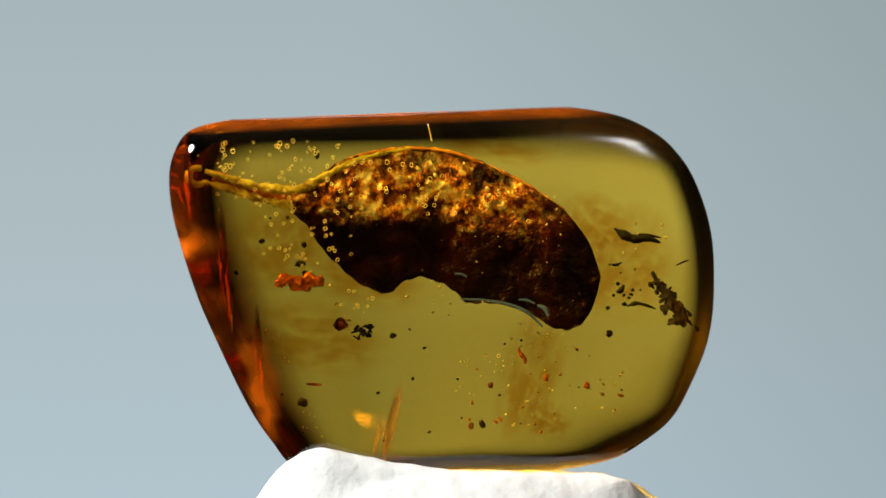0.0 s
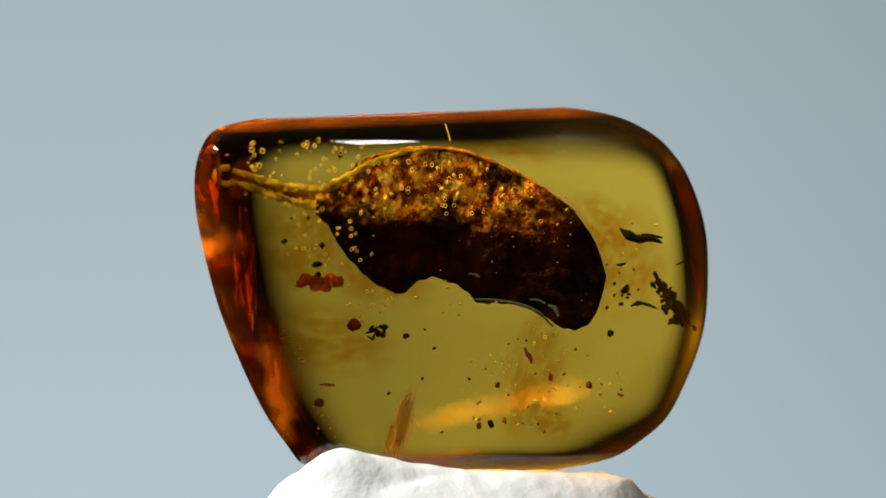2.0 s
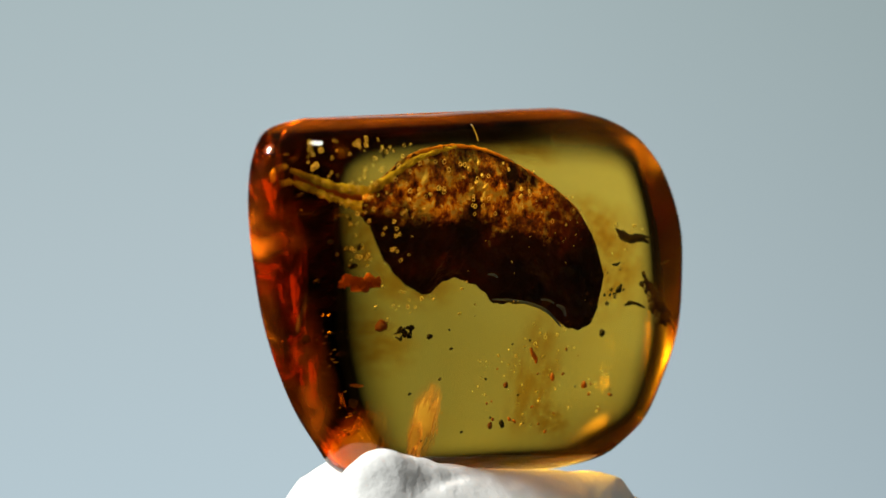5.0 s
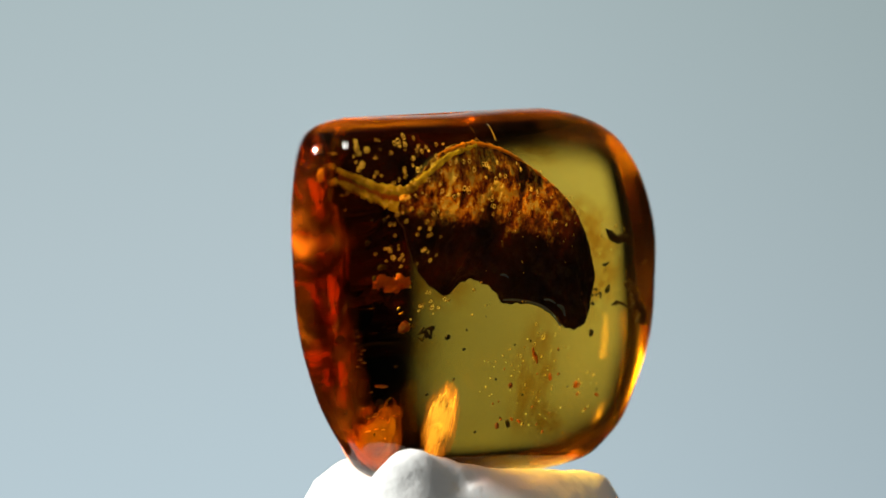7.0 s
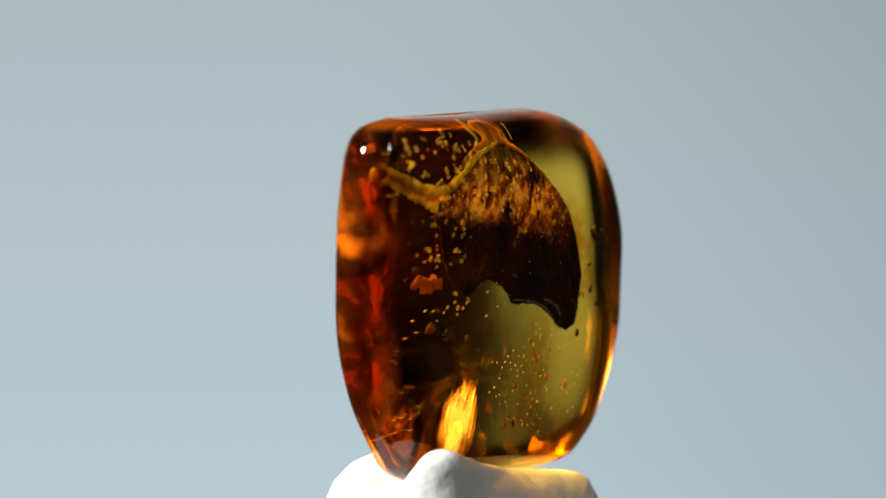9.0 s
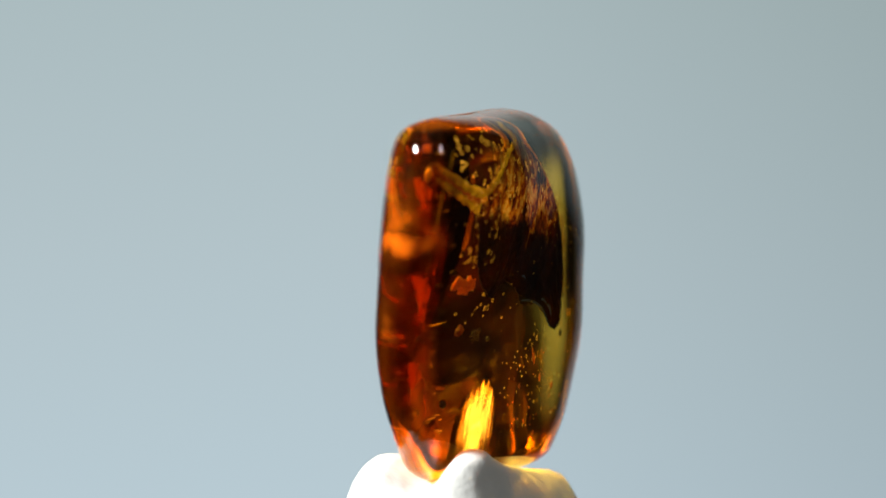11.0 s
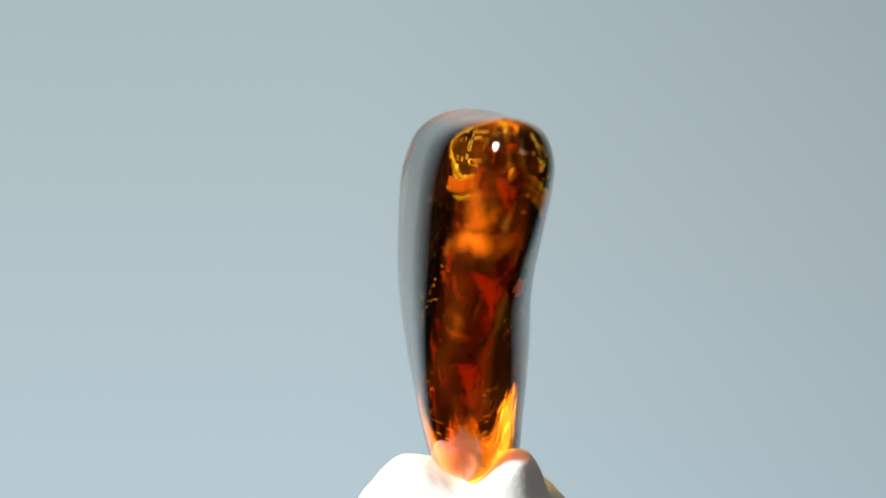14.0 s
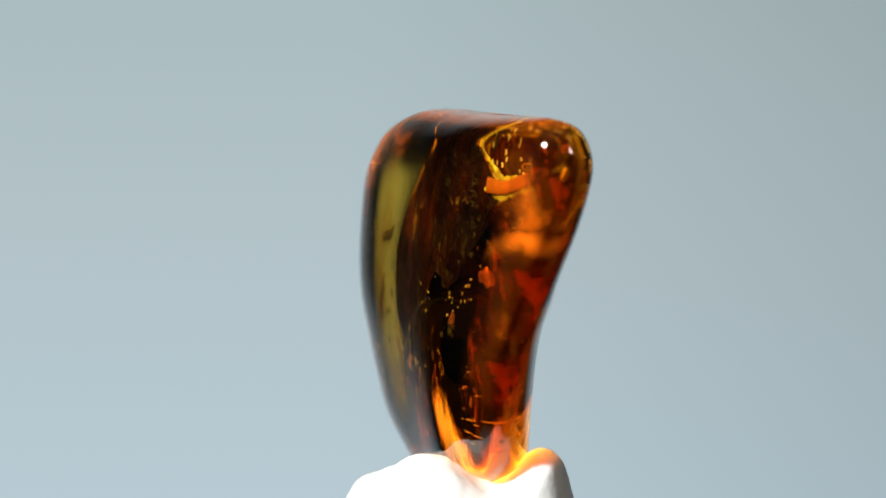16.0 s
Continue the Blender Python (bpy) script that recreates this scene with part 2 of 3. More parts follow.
# ---- the amber ----
# cross-sections from top to bottom: level, centre x and y, half width, half depth, squareness, turn, taper, bow
SECTIONS = np.array([
    (191, -39.4, -81.0, 440.0, 103.0, 4.9, 0.30, 0.02, 1.5),
    (141, -29.7, -79.5, 468.0, 115.0, 5.3, 0.30, 0.02, 4.8),
    (41, -6.5, -64.3, 478.9, 116.7, 5.3, 0.27, 0.06, 6.6),
    (-59, 17.4, -42.5, 461.9, 111.8, 4.7, 0.24, 0.10, -0.3),
    (-159, 38.0, -27.0, 432.0, 107.4, 3.63, 0.20, 0.13, -10.5),
    (-259, 45.0, -24.0, 385.0, 97.0, 3.70, 0.19, 0.06, -15.3),
    (-309, 44.0, -29.0, 353.0, 89.3, 3.92, 0.19, 0.01, -12.9),
    (-359, 29.0, -40.0, 299.0, 80.9, 3.97, 0.19, -0.05, -10.2)])
ROUND_END = 2.35      # squareness of the rounder end


def section_at(level):
    """The section's numbers at a level, eased between the table's rows."""
    t = SECTIONS[::-1]
    i = int(np.clip(np.searchsorted(t[:, 0], level) - 1, 0, len(t) - 2))
    h = t[i + 1, 0] - t[i, 0]
    f = float(np.clip((level - t[i, 0]) / h, 0, 1))
    slope = lambda k: (t[min(k + 1, len(t) - 1)] - t[max(k - 1, 0)]) / (t[min(k + 1, len(t) - 1), 0] - t[max(k - 1, 0), 0])
    return ((2 * f**3 - 3 * f**2 + 1) * t[i] + (f**3 - 2 * f**2 + f) * h * slope(i)
            + (3 * f**2 - 2 * f**3) * t[i + 1] + (f**3 - f**2) * h * slope(i + 1))


def outline(sec, trim=(0, 0), deep=1.0, count=256):
    """The section's closed outline, evenly spaced; trim draws its left and right ends in."""
    _, cx, cy, a, b, n, turn, taper, bow = sec
    s = np.linspace(0, 2 * math.pi, 2881)
    n = np.where(np.cos(s) < 0, ROUND_END, np.where(np.sin(s) < 0, n * 1.17, n))
    r = (np.abs(np.cos(s)) ** n + np.abs(np.sin(s)) ** n) ** (-1 / n)
    x, y = r * np.cos(s), r * np.sin(s)
    px, py = x * a, y * b * (1 + taper * x) + bow * (1 - x * x)
    run = np.concatenate([[0], np.cumsum(np.hypot(np.diff(px), np.diff(py)))])
    at = np.linspace(0, run[-1], count, endpoint=False)
    px, py = np.interp(at, run, px), np.interp(at, run, py)
    mid = bow * (1 - np.clip(px / a, -1, 1) ** 2)
    py = mid + (py - mid) * deep
    px = np.where(px < 0, px + trim[0] * -px / a, px - trim[1] * px / a)
    px = px - np.interp(sec[0], (-359, -300, -100, 20), (22, 21, 12, 0)) * np.clip(-px / a, 0, 1) ** 9
    return cx + px * math.cos(turn) - py * math.sin(turn), cy + px * math.sin(turn) + py * math.cos(turn)


def eased(loops, count=150, reach=15):
    """The loops re-spaced evenly up the stone, and the skin polished along that way so that no break is left between them."""
    grid = np.array(loops)
    made = np.empty((count, grid.shape[1], 3))
    near = np.arange(-12, 13)
    for j in range(grid.shape[1]):
        line = grid[:, j]
        run = np.concatenate([[0], np.cumsum(np.linalg.norm(np.diff(line, axis=0), axis=1))])
        at = np.linspace(0, run[-1], count)
        line = np.stack([np.interp(at, run, line[:, c]) for c in range(3)], axis=1)
        weight = np.exp(-0.5 * (near * (at[1] / U) / reach) ** 2)
        long = np.concatenate([2 * line[0] - line[12:0:-1], line, 2 * line[-1] - line[-2:-14:-1]])
        for c in range(3):
            made[:, j, c] = np.convolve(long[:, c], weight / weight.sum(), "valid")
    return made.tolist()


def amber_body():
    loops = []

    def ring(px, py, pz):
        loops.append([(a * U, b * U, c * U) for a, b, c in zip(px, py, pz)])

    base = SECTIONS[-1]
    for f in np.sin(np.linspace(1, 0, 21)[:-1] * math.pi / 2):
        round_off = math.sqrt(max(0, 1 - f * f))
        px, py = outline(base, (60 * f**2, 70 * f + 90 * f**3), max(0.02, round_off**0.9))
        low = np.interp(px, (-328, 32, 272), (-412, -396, -394))
        ring(px, py, base[0] + f * (low - base[0]))
    for level in np.linspace(-359, 191, 80):
        px, py = outline(section_at(level))
        ring(px, py, np.full_like(px, level))
    base = SECTIONS[0]
    for f in np.sin(np.linspace(0, 1, 27)[1:] * math.pi / 2):
        round_off = math.sqrt(max(0, 1 - f * f))
        px, py = outline(base, (20 * f + 75 * f**4, 75 * f + 25 * f**2 + 70 * f**8), max(0.02, round_off**0.85 * (1 - 0.12 * f)))
        high = np.interp(px, (-448, -385, -84, 122, 220, 372), (223, 226, 237, 249, 252, 247))
        ring(px, py, base[0] + f * (high - base[0]))
    verts = []
    loops = eased(loops)
    for loop in loops:
        for v in loop:
            p = Vector(v)
            n = noise.noise(p * 300) * 0.6 * U
            c = Vector((0, -40 * U, 0))
            verts.append(p + (p - c).normalized() * n)
    return verts, rings(loops)


def inset(name, verts, faces, by, material):
    """The same closed skin, drawn in along its normals."""
    me = mesh_of(name, verts, faces, material)
    if by:
        normals = [v.normal.copy() for v in me.vertices]
        for v, n in zip(me.vertices, normals):
            v.co = v.co - n * by
        me.update()
    return me


amber = new("amber_piece")
tagged(amber, "polished honey-coloured amber holding a fossil leaf, set in putty", "amber")
SKIN = amber_body()
body = part("amber_body", inset("amber_body", *SKIN, 0, AMBER), amber, "clear polished amber surface")
body.visible_shadow = False
part("amber_core", inset("amber_core", *SKIN, 7 * U, CORE), amber, "honey-coloured resin under the polish")


def depth_at(x, z, d):
    """The place in the amber at x, z and the share d of its depth from the front face to the back."""
    sec = section_at(min(191, max(-359, z)))
    ox, oy = outline(sec)
    near = np.abs(ox - x) < 14
    lo, hi = (oy[near].min(), oy[near].max()) if near.any() else (-60, 0)
    return Vector((x * U, (lo + d * (hi - lo)) * U, z * U))


GX, GZ = 785, 441     # the turning axis and the lens's height in the front view's grid


def inside(gx, gz, d):
    return depth_at(gx - GX, GZ - gz, d)


# ---- the fossil leaf ----
LEAF_X = (515, 540, 560, 590, 630, 670, 690, 705, 735, 770, 800, 815, 900, 950, 975, 1000, 1030, 1046, 1056, 1062)
LEAF_TOP = (340, 322, 308, 292, 281, 274, 273, 272, 271, 273, 278, 281, 312, 340, 357, 375, 410, 440, 465, 486)
LEAF_LOW = (372, 392, 425, 458, 495, 514, 511, 492, 483, 496, 514, 534, 538, 562, 579, 585, 574, 550, 520, 492)
LEAF_DEPTH = 0.42


def leaf_depth(gx):
    """The leaf leans forward towards its tip."""
    return LEAF_DEPTH - 0.28 * min(1, max(0, (gx - 730) / 240))


def leaf_sheet(gx, gz):
    """A place on the leaf's middle sheet, domed and crumpled."""
    hi, lo = np.interp(gx, LEAF_X, LEAF_TOP), np.interp(gx, LEAF_X, LEAF_LOW)
    v = min(1, max(0, (lo - gz) / (lo - hi)))
    crumple = noise.fractal((gx * 0.012, 1, gz * 0.016), 0.6, 2.2, 4) * 10
    p = inside(gx + 2 - 5 * min(1, max(0, (gx - 850) / 150)), gz, leaf_depth(gx))
    p.y += (crumple - 16 * (leaf_depth(gx) / LEAF_DEPTH) ** 1.5 * math.sin(math.pi * v)) * U
    return p


def fossil_leaf():
    cols, rows = 110, 36
    front, back = [], []
    for i in range(cols + 1):
        gx = 515 + 547 * i / cols
        hi, lo = np.interp(gx, LEAF_X, LEAF_TOP), np.interp(gx, LEAF_X, LEAF_LOW)
        hi += noise.noise((gx * 0.06, 0, 3)) * 3
        lo += noise.noise((gx * 0.07, 5, 3)) * 4
        for j in range(rows + 1):
            v = j / rows
            gz = lo + (hi - lo) * v
            edge = min(1, 5 * v, 5 * (1 - v), 5 * i / cols, 5 * (cols - i) / cols)
            thick = 2 + 8 * edge
            p = leaf_sheet(gx, gz)
            front.append(p + Vector((0, -thick * U, 0)))
            back.append(p + Vector((0, thick * U, 0)))
    w = rows + 1
    quad = lambda i, j, o, f: (o + i * w + j, o + i * w + j + 1, o + (i + 1) * w + j + 1, o + (i + 1) * w + j)[::f]
    o = len(front)
    faces = [quad(i, j, 0, -1) for i in range(cols) for j in range(rows)] + [quad(i, j, o, 1) for i in range(cols) for j in range(rows)]
    for i in range(cols):
        for j in (0, rows):
            a, b = i * w + j, (i + 1) * w + j
            faces.append((a, b, b + o, a + o))
    for j in range(rows):
        for i in (0, cols):
            a, b = i * w + j, i * w + j + 1
            faces.append((a, b, b + o, a + o))
    me = mesh_of("leaf_blade", front + back, faces, LEAF)
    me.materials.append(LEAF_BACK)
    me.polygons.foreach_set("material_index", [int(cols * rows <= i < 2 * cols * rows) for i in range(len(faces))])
    return me


blade = part("leaf_blade", fossil_leaf(), amber, "dark brown crumpled fossil leaf, blistered, with golden glints painted along its top")


def strand(name, points, radii, material, parent, label="", flat=1.0, sides=10, lumps=0.0):
    """A round or flattened cord along a smooth line of places, tapering from radius to radius."""
    pts = [Vector(p) for p in points]
    line, rad = [], []
    steps = 9
    for i in range(len(pts) - 1):
        p0, p1, p2, p3 = pts[max(i - 1, 0)], pts[i], pts[i + 1], pts[min(i + 2, len(pts) - 1)]
        for k in range(steps + (i == len(pts) - 2)):
            t = k / steps
            line.append(0.5 * (2 * p1 + (p2 - p0) * t + (2 * p0 - 5 * p1 + 4 * p2 - p3) * t * t + (3 * p1 - p0 - 3 * p2 + p3) * t**3))
            rad.append(radii[i] + (radii[i + 1] - radii[i]) * t)
    loops = []
    for i, (p, r) in enumerate(zip(line, rad)):
        way = (line[min(i + 1, len(line) - 1)] - line[max(i - 1, 0)]).normalized()
        side = way.cross(Vector((0, 1, 0))).normalized()
        up = side.cross(way)
        r *= 1 + lumps * noise.noise(p * 4000)
        loops.append([p + (side * math.cos(a) + up * math.sin(a) * flat) * r * U for a in np.linspace(0, 2 * math.pi, sides, endpoint=False)])
    return part(name, mesh_of(name, [v for l in loops for v in l], rings(loops), material), parent, label)


# the stalk: two golden cords from a rolled knob, running on along the leaf's upper edge and into its face
A, B = 0.36, 0.38
strand("stalk", [inside(372, 304, A), inside(420, 318, A), inside(470, 329, A), inside(525, 332, A), inside(560, 318, A),
                 inside(600, 299, A), inside(650, 284, A), inside(720, 272, A)], (3, 6, 7, 7, 7, 5, 4, 2), STALK, amber, "golden stalk of the leaf", 0.4, lumps=0.7)
strand("stalk", [inside(372, 320, B), inside(420, 334, B), inside(470, 349, B), inside(520, 358, B), inside(560, 348, B), inside(600, 336, B), inside(645, 328, B)],
       (3, 7, 8, 9, 8, 6, 2), STALK, amber, "golden stalk of the leaf", 0.4, lumps=0.9)
strand("stalk_knob", [inside(366, 300, A), inside(352, 302, A), inside(346, 312, A), inside(350, 322, A), inside(362, 325, A), inside(373, 320, A)],
       (4, 5, 6, 6, 5, 4), STALK, amber, "rolled golden knob at the end of the stalk", 0.9)
# an added orange strand paints the lit edge of the leaf
rim = lambda gx: depth_at(gx + 2 - GX, GZ - np.interp(gx, LEAF_X, LEAF_TOP) - 2, leaf_depth(gx))
strand("leaf_rim_light", [rim(gx) for gx in range(560, 1001, 40)], (1.5, 2, 2.5, 2.8, 2.8, 2.8, 2.8, 2.8, 2.5, 2.5, 2, 1), RIM, blade, "thin orange strand added for the light along the leaf's rim", 0.8, 8, 0.6)
strand("leaf_membrane", [inside(385, 311, 0.42), inside(440, 328, 0.42), inside(500, 343, 0.42), inside(560, 340, 0.42)], (9, 11, 12, 14), BROWN, amber, "", 0.2)
# silvery strands that paint a reflection along the torn lower edge
air = lambda gx, gz: inside(gx, gz, leaf_depth(gx) - 0.08)
strand("edge_reflection", [air(812, 528), air(850, 530), air(895, 538), air(930, 552), air(958, 578)],
       (1.5, 2.5, 3, 3, 1.5), SILVER, blade, "silvery strand standing in for a reflection on the torn edge", 0.5)
strand("edge_reflection", [air(948, 540), air(962, 546), air(968, 560)], (2, 4.5, 2), SILVER, blade, "silvery strand standing in for a reflection on the torn edge", 0.4)
strand("edge_reflection", [air(915, 530), air(930, 531), air(944, 537)], (1.5, 2.5, 1.5), SILVER, blade, "silvery strand standing in for a reflection on the torn edge", 0.4)
strand("edge_reflection", [air(800, 482), air(812, 483), air(822, 488)], (1.5, 2.5, 1.5), SILVER, blade, "silvery strand standing in for a reflection on the torn edge", 0.4)


# ---- small inclusions ----
dice = random.Random(7)


def lump_mesh(name, material, jag, seed, levels=1):
    """A rough grain of unit radius."""
    bm = bmesh.new()
    bmesh.ops.create_icosphere(bm, subdivisions=levels, radius=1)
    r = random.Random(seed)
    for v in bm.verts:
        v.co *= 1 + jag * (r.random() * 2 - 1)
    me = bpy.data.meshes.new(name)
    bm.to_mesh(me)
    bm.free()
    me.materials.append(material)
    me.polygons.foreach_set("use_smooth", [True] * len(me.polygons))
    return me


def grain(name, me, gx, gz, d, sx, sy, sz, tilt=0, label=""):
    ob = part(name, me, amber, label)
    ob.matrix_basis = Matrix.LocRotScale(inside(gx, gz, d), Euler((0, radians(tilt), 0)), Vector((sx, sy, sz)) * U)
    return ob


def bubble_mesh():
    """A small bubble's rim light, shaped as a ring that faces the stone's broad side."""
    loops = [[((1 + 0.18 * math.cos(b)) * math.cos(a), 0.24 * math.sin(b), (1 + 0.18 * math.cos(b)) * math.sin(a))
              for b in np.linspace(0, 2 * math.pi, 5, endpoint=False)] for a in np.linspace(0, 2 * math.pi, 12, endpoint=False)]
    faces = rings(loops + [loops[0]], False)
    faces = [tuple(v % 60 for v in f) for f in faces]
    return mesh_of("air_bubble", [v for l in loops for v in l], faces, BUBBLE)


BUBBLE_BALL = bubble_mesh()
GOLD_GRAINS = [lump_mesh("fleck_and_glint", GOLD, 0.35, s) for s in (1, 2, 3)]
DARK_GRAINS = [lump_mesh("dark_speck", BLACK, 0.25, s, 2) for s in (4, 5, 6)]
BROWN_GRAINS = [lump_mesh("brown_grain", BROWN, 0.35, s) for s in (7, 8, 9)]
RED_LUMPS = [lump_mesh("red_lump", RED, 0.4, s, 2) for s in (17, 18)]
RED_GRAINS = [lump_mesh("red_grain", DULL_RED, 0.3, s, 2) for s in (10, 11)]


def bubbles(count, x0, x1, z0, z1, d0, d1, r0=1.6, r1=3.3):
    for _ in range(count):
        r = dice.uniform(r0, r1)
        ob = grain("air_bubble", BUBBLE_BALL, dice.uniform(x0, x1), dice.uniform(z0, z1), dice.uniform(d0, d1), r, r, r)
        ob.rotation_euler = (radians(dice.uniform(-15, 15)), 0, radians(dice.uniform(-40, 0)))


def flecks(name, meshes, count, x0, x1, z0, z1, d0, d1, r0, r1):
    for _ in range(count):
        r = dice.uniform(r0, r1)
        grain(name, dice.choice(meshes), dice.uniform(x0, x1), dice.uniform(z0, z1), dice.uniform(d0, d1),
              r * dice.uniform(0.7, 1.6), r * 0.8, r, dice.uniform(-60, 60))


bubbles(20, 385, 520, 258, 350, 0.12, 0.35, 1.4, 2.6)
bubbles(24, 500, 620, 258, 370, 0.10, 0.30)
bubbles(26, 600, 760, 285, 380, 0.08, 0.22, 2.4, 4.2)
bubbles(26, 470, 650, 345, 470, 0.06, 0.25)
bubbles(22, 455, 600, 300, 420, 0.05, 0.14, 2.0, 3.3)
# bright flecks added to paint sparkle among the bubbles
flecks("fleck_and_glint", GOLD_GRAINS, 9, 385, 620, 256, 345, 0.06, 0.2, 1.2, 2.6)
bubbles(9, 400, 418, 262, 305, 0.15, 0.3, 2.4, 4.0)
bubbles(5, 484, 515, 260, 268, 0.15, 0.3, 2.0, 4.0)
bubbles(9, 500, 560, 434, 482, 0.15, 0.4, 2.0, 3.6)
bubbles(10, 590, 660, 505, 545, 0.2, 0.5, 1.8, 3.4)
bubbles(10, 760, 940, 300, 400, 0.06, 0.2, 2.4, 4.0)
bubbles(8, 870, 1010, 570, 640, 0.3, 0.6, 1.8, 3.4)
flecks("fleck_and_glint", GOLD_GRAINS, 22, 800, 900, 620, 700, 0.3, 0.8, 1.0, 2.4)
flecks("fleck_and_glint", GOLD_GRAINS, 30, 880, 1000, 570, 750, 0.3, 0.8, 1.0, 2.6)
flecks("fleck_and_glint", GOLD_GRAINS, 12, 1000, 1110, 640, 730, 0.3, 0.8, 1.5, 2.8)
# the next three sets are bright flecks added as glints on the leaf
flecks("fleck_and_glint", GOLD_GRAINS, 26, 620, 930, 290, 370, 0.12, 0.2, 2.0, 4.5)
flecks("fleck_and_glint", GOLD_GRAINS, 16, 720, 1030, 400, 540, 0.05, 0.1, 0.8, 1.6)
flecks("fleck_and_glint", GOLD_GRAINS, 16, 830, 1000, 320, 430, 0.05, 0.1, 1.0, 2.4)
flecks("fleck_and_glint", GOLD_GRAINS, 7, 1080, 1180, 395, 470, 0.3, 0.7, 1.5, 2.6)
flecks("fleck_and_glint", GOLD_GRAINS, 10, 580, 830, 490, 560, 0.3, 0.7, 2.0, 3.5)
flecks("dark_speck", DARK_GRAINS, 18, 480, 1180, 540, 780, 0.2, 0.8, 1.2, 3.0)
flecks("dark_speck", DARK_GRAINS, 7, 410, 540, 365, 480, 0.4, 0.8, 2.0, 6.0)
flecks("dark_speck", DARK_GRAINS, 12, 1065, 1130, 465, 560, 0.4, 0.7, 1.8, 4.0)
flecks("brown_grain", BROWN_GRAINS, 18, 820, 1100, 600, 760, 0.3, 0.8, 1.8, 3.8)

# single marks: name, meshes, place, depth, three radii, tilt
for name, me, gx, gz, d, sx, sy, sz, tilt in (
        ("dark_speck", DARK_GRAINS[0], 539, 708, 0.25, 9, 6, 8, 20),
        ("dark_speck", DARK_GRAINS[1], 693, 590, 0.4, 6, 5, 5, 0),
        ("dark_speck", DARK_GRAINS[2], 445, 594, 0.3, 8, 6, 8, 0),
        ("dark_speck", DARK_GRAINS[0], 848, 747, 0.4, 5, 4, 8, -20),
        ("dark_speck", DARK_GRAINS[1], 558, 283, 0.4, 4, 4, 6, 0),
        ("dark_speck", DARK_GRAINS[1], 1070, 590, 0.4, 6, 5, 6, 0),
        ("brown_grain", BROWN_GRAINS[0], 1090, 695, 0.4, 9, 4, 4, 12),
        ("brown_grain", BROWN_GRAINS[1], 1031, 678, 0.4, 6, 5, 8, 0),
        ("brown_grain", BROWN_GRAINS[2], 960, 664, 0.4, 5, 5, 9, -10),
        ("brown_grain", BROWN_GRAINS[0], 560, 675, 0.5, 20, 4, 4, 3),
        ("red_grain", RED_GRAINS[0], 602, 566, 0.55, 13, 8, 11, 0),
        ("red_grain", RED_GRAINS[1], 862, 678, 0.5, 5, 5, 5, 0),
        ("red_grain", RED_GRAINS[1], 828, 750, 0.5, 5, 4, 6, 0)):
    grain(name, me, gx, gz, d, sx, sy, sz, tilt)

# the bright red-orange crystal of resin, in lumps
crystal = strand("red_crystal", [inside(492, 496, 0.3), inside(510, 488, 0.3), inside(530, 500, 0.3), inside(548, 489, 0.3), inside(566, 494, 0.3)],
                 (6, 12, 9, 12, 6), RED, amber, "bright red-orange lump of resin", 0.35, 12, 0.6)

for i in range(9):
    lump = grain("red_lump", RED_LUMPS[i % 2], 498 + 8 * i + dice.uniform(-4, 4), 496 + dice.uniform(-9, 9), 0.3, dice.uniform(7, 11), 5, dice.uniform(6, 11), dice.uniform(-60, 60))
    lump.parent = crystal
grain("red_lump", RED_LUMPS[0], 337, 272, 0.35, 9, 6, 8, 20, "small bright orange lump of resin")

# the curved black splinter, the scrap of bark and the wisps beside them
D = 0.12
strand("splinter", [inside(1083, 404, D), inside(1100, 416, D), inside(1120, 423, D), inside(1142, 422, D), inside(1165, 430, D)], (1, 8, 9, 6, 1), BLACK, amber, "black curved splinter", 0.7, 10, 0.3)
strand("splinter", [inside(1125, 415, D), inside(1145, 417, D), inside(1166, 421, D)], (2, 3, 1), BLACK, amber, "black curved splinter")
strand("bark_scrap", [inside(1150, 480, D), inside(1160, 500, D), inside(1176, 520, D), inside(1190, 540, D), inside(1200, 562, D), inside(1208, 578, D)],
       (3, 4, 8, 9, 7, 4), BARK, amber, "dark ragged scrap of bark", 0.35, 16, 0.4)
for _ in range(30):
    z = dice.uniform(492, 578)
    x = 1150 + (z - 480) * 0.58 + dice.gauss(4, 9)
    strand("bark_crumb", [inside(x, z, D), inside(x + dice.uniform(-6, 6), z + dice.uniform(-7, 7), D), inside(x + dice.uniform(-10, 10), z + dice.uniform(-12, 12), D)],
           (1.5, 4, 1), BARK, amber, "", 0.5, 6, 0.6)
BARK_GRAINS = [lump_mesh("bark_crumb", BARK, 0.45, s, 2) for s in (14, 15, 16)]
for i in range(16):
    z = dice.uniform(515, 578)
    grain("bark_crumb", BARK_GRAINS[i % 3], 1152 + (z - 480) * 0.56 + dice.gauss(4, 6 + (z - 500) * 0.06), z, D, dice.uniform(5, 9), 3, dice.uniform(5, 10), dice.uniform(-50, 20))
strand("wisp", [inside(1106, 542, D), inside(1122, 537, D), inside(1138, 540, D), inside(1157, 547, D)], (2, 4, 3, 1), BARK, amber, "", 0.6, 8, 0.5)
strand("wisp", [inside(1087, 517, D), inside(1095, 513, D), inside(1100, 504, D)], (3, 5, 3), BLACK, amber, "", 0.7, 8, 0.5)
strand("wisp", [inside(1078, 468, D), inside(1088, 468, D), inside(1097, 464, D)], (1, 3, 1), BLACK, amber, "", 0.7, 8, 0.5)
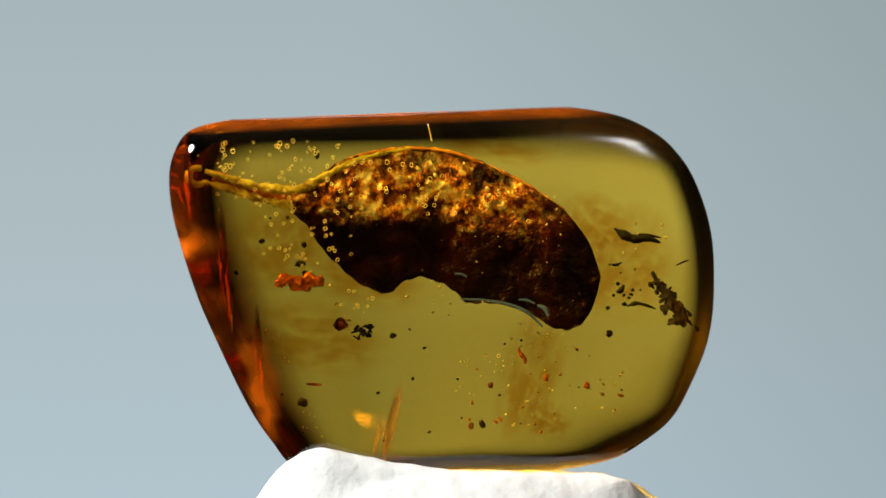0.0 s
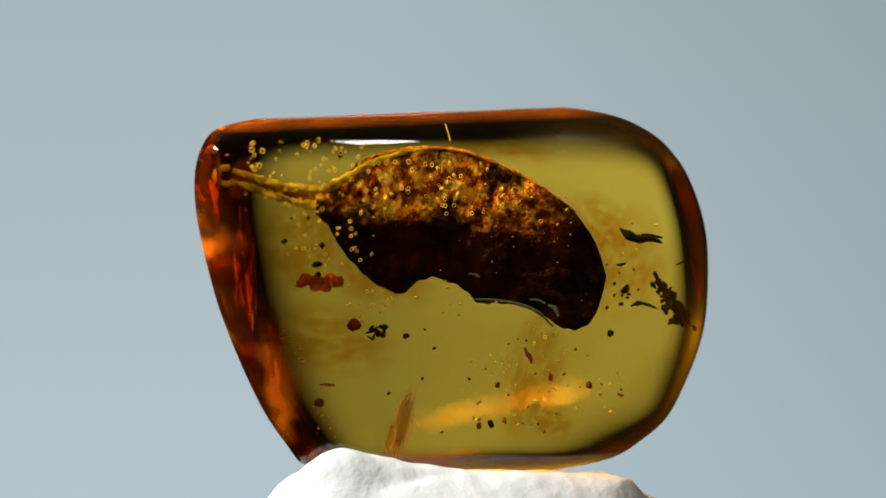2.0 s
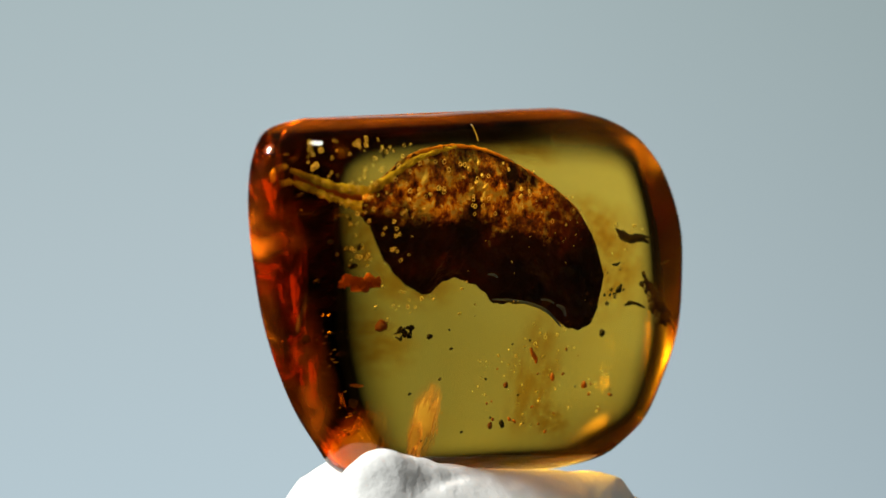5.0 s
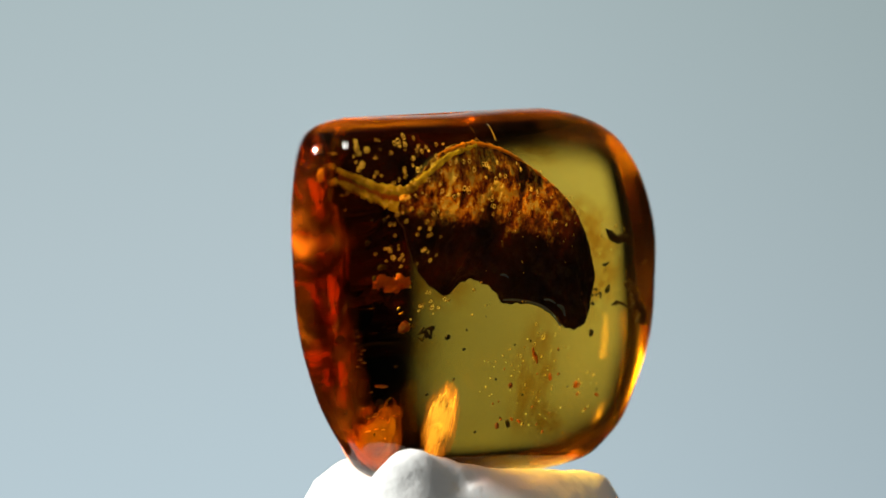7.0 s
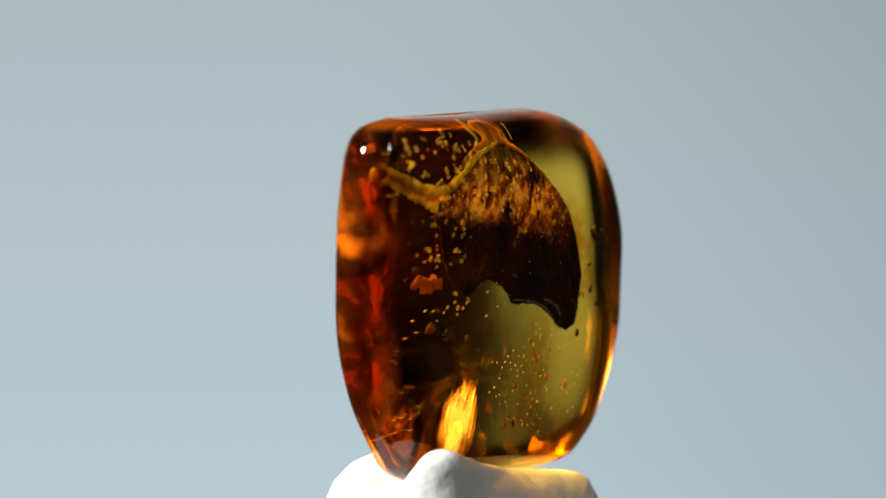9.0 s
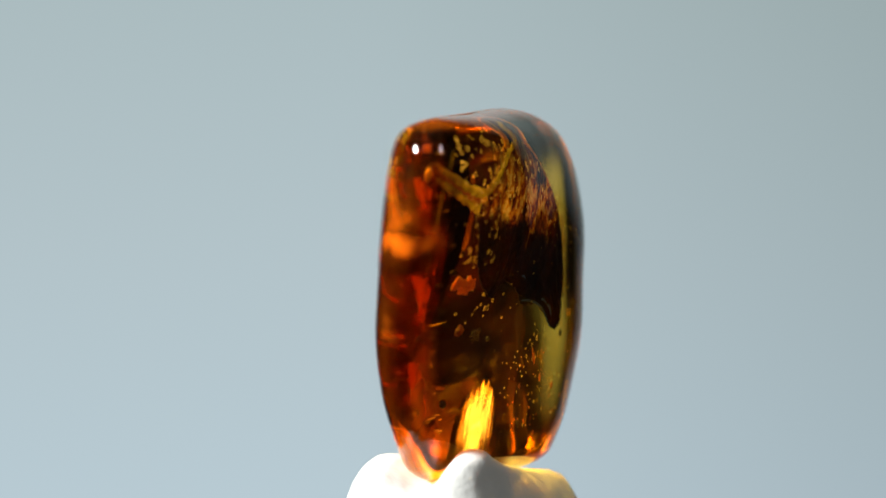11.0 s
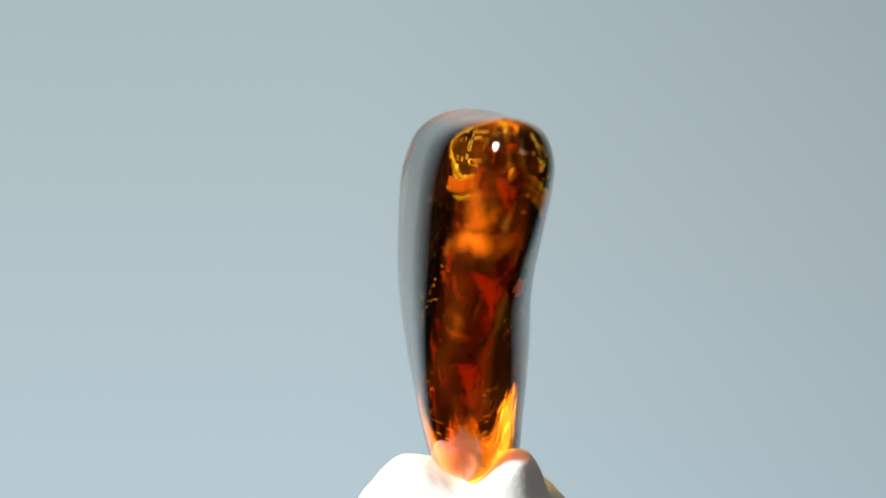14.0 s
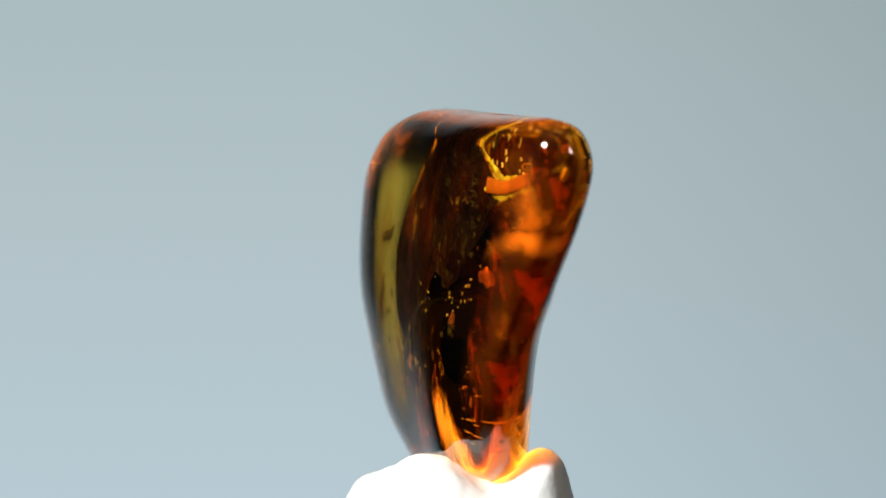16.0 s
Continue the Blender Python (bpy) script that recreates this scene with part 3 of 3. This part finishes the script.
strand("wisp", [inside(1192, 469, D), inside(1204, 464, D), inside(1214, 460, D)], (1, 2, 1), BLACK, amber, "", 0.7, 8, 0.5)
for _ in range(16):
    a, r = dice.uniform(0, 6.28), dice.uniform(2, 20)
    x, z = 645 + r * math.cos(a), 580 + 0.7 * r * math.sin(a)
    strand("moss_crumb", [inside(x, z, 0.4), inside(x + dice.uniform(-7, 7), z + dice.uniform(-7, 7), 0.4), inside(x + dice.uniform(-12, 12), z + dice.uniform(-10, 10), 0.42)],
           (1.5, 3, 1), BLACK, amber, "", 0.8, 6, 0.5)
strand("red_fibre", [inside(911, 613, 0.4), inside(914, 622, 0.4), inside(922, 632, 0.4), inside(923, 641, 0.4)], (2, 4, 4, 2), BROWN, amber, "", 0.8, 8, 0.4)
strand("hair", [inside(757, 224, 0.14), inside(759, 238, 0.14), inside(762, 256, 0.14)], (1.5, 1.2, 1.8), GOLD, amber, "fine golden hair", 1, 6)

# short nicks across the reddened end, just under the polish
NICK = lump_mesh("surface_nick", GOLD, 0.2, 21)
for _ in range(30):
    z = dice.uniform(-330, -120) if dice.random() < 0.85 else dice.uniform(40, 160)
    x = -424 - 0.4 * z + dice.uniform(55, 85)
    ob = part("surface_nick", NICK, amber)
    ob.matrix_basis = Matrix.LocRotScale(depth_at(x, z, dice.uniform(0.3, 0.7)), Euler((radians(dice.uniform(-8, 8)), 0, 0)), Vector((1.3, dice.uniform(3, 11), 1.3)) * U)

# faint brown stains inside the resin
VEIL_DISC = mesh_of("stain", [(math.cos(a) * r, y, math.sin(a) * r) for y in (-0.02, 0.02) for r in (0.5, 1) for a in np.linspace(0, 2 * math.pi, 24, endpoint=False)],
                    [tuple(range(24)), tuple(range(48, 72))[::-1]] + [(o + j, o + (j + 1) % 24, o + 24 + (j + 1) % 24, o + 24 + j) for o in (0, 48) for j in range(24)]
                    + [(24 + j, 72 + j, 72 + (j + 1) % 24, 24 + (j + 1) % 24) for j in range(24)], VEIL)
for gx, gz, d, sx, sz, tilt in ((545, 590, 0.55, 150, 75, 12), (500, 420, 0.55, 110, 90, -20), (930, 660, 0.6, 60, 140, 15), (1090, 470, 0.55, 90, 120, 25), (960, 740, 0.5, 50, 35, 20), (1040, 400, 0.5, 80, 60, 30), (830, 262, 0.5, 150, 30, 10), (640, 480, 0.5, 120, 60, 20)):
    grain("stain", VEIL_DISC, gx, gz, d, sx, 20, sz, tilt)

# added films paint the golden glow near the foot, edge-on to the broad side
GLOW_DISC = VEIL_DISC.copy()
GLOW_DISC.materials[0] = FLAME
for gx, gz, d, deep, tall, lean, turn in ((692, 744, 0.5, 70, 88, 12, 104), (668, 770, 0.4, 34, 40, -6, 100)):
    film = grain("foot_glow", GLOW_DISC, gx, gz, d, deep, 20, tall, 0, "added golden film standing in for light glowing at the amber's foot")
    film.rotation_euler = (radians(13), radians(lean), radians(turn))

# turbid layers across the reddened end
HAZE_DISC = VEIL_DISC.copy()
HAZE_DISC.materials[0] = HAZE
for gx, gz, d, deep, tall, turn in ((342, 316, 0.5, 48, 82, 98), (406, 470, 0.5, 62, 125, 96), (466, 625, 0.5, 50, 105, 96)):
    haze = grain("turbid_layer", HAZE_DISC, gx, gz, d, deep, 20, tall, 0, "thin layer of turbid red-brown resin")
    haze.rotation_euler = (radians(-4), 0, radians(turn))


# ---- the putty ----
def putty_mesh():
    """A hand-pressed mound whose two ridges hold the stone between them."""
    loops = []
    cs, sn = math.cos(radians(14)), math.sin(radians(14))
    for r in np.concatenate([np.linspace(0.02, 0.9, 44), np.linspace(0.92, 1.11, 16)]):
        loop = []
        for a in np.linspace(0, 2 * math.pi, 150, endpoint=False):
            u, v = r * 385 * math.cos(a), r * 188 * math.sin(a)
            z = -520 + (112 + 24 * min(1, max(0, (u + 240) / 90))) * math.sqrt(max(0, 1 - (r / 1.12) ** 2.7))
            fade = min(1, max(0, (1.11 - r) / 0.16))
            front = np.interp(u, (-392, -350, -318, -290, -258, -224, -141, -18, 189, 250, 300, 340), (-455, -405, -372, -354, -347, -352, -373, -388, -395, -397, -406, -442))
            back = np.interp(u, (-330, -270, -200, -120, -40, 100, 280), (-445, -398, -366, -358, -376, -391, -410))
            z += fade * max(0, front - z) * math.exp(-abs((v + 82) / 56) ** 2.6)
            z += fade * max(0, back - z) * math.exp(-abs((v - 94) / 62) ** 2.6)
            # a fold where a second lobe was pressed on
            z -= fade * 9 * math.exp(-(((v + 138) - 0.05 * (u + 220)) / 8) ** 2) * min(1, max(0, (u + 320) / 40)) * min(1, max(0, (-60 - u) / 80))
            z += noise.noise((u * 0.018, v * 0.018, 1)) * 5 + noise.noise((u * 0.06, v * 0.06, 4)) * 1.5
            loop.append(((14 + u * cs - v * sn) * U, (-32 + u * sn + v * cs) * U, z * U))
        loops.append(loop)
    loops.append([(v[0] * 1.02, v[1] * 1.02, -560 * U) for v in loops[-1]])
    loops.append([(v[0] * 0.98, v[1] * 0.98, -614 * U) for v in loops[-1]])
    return mesh_of("putty", [v for l in loops for v in l], rings(loops), PUTTY)


putty = tagged(new("putty_mound", putty_mesh()), "lump of white putty pressed round the foot of the amber", "putty")


# ---- motion ----
def motions():
    steps = [0, 2, 4, 6, 8, 10, 12, 14, 16]
    for thing in (amber, putty, stand):
        walk(thing, [(t, pose(AXIS_X, 0, 0, 0, 0, TURN * t)) for t in steps])


motions()
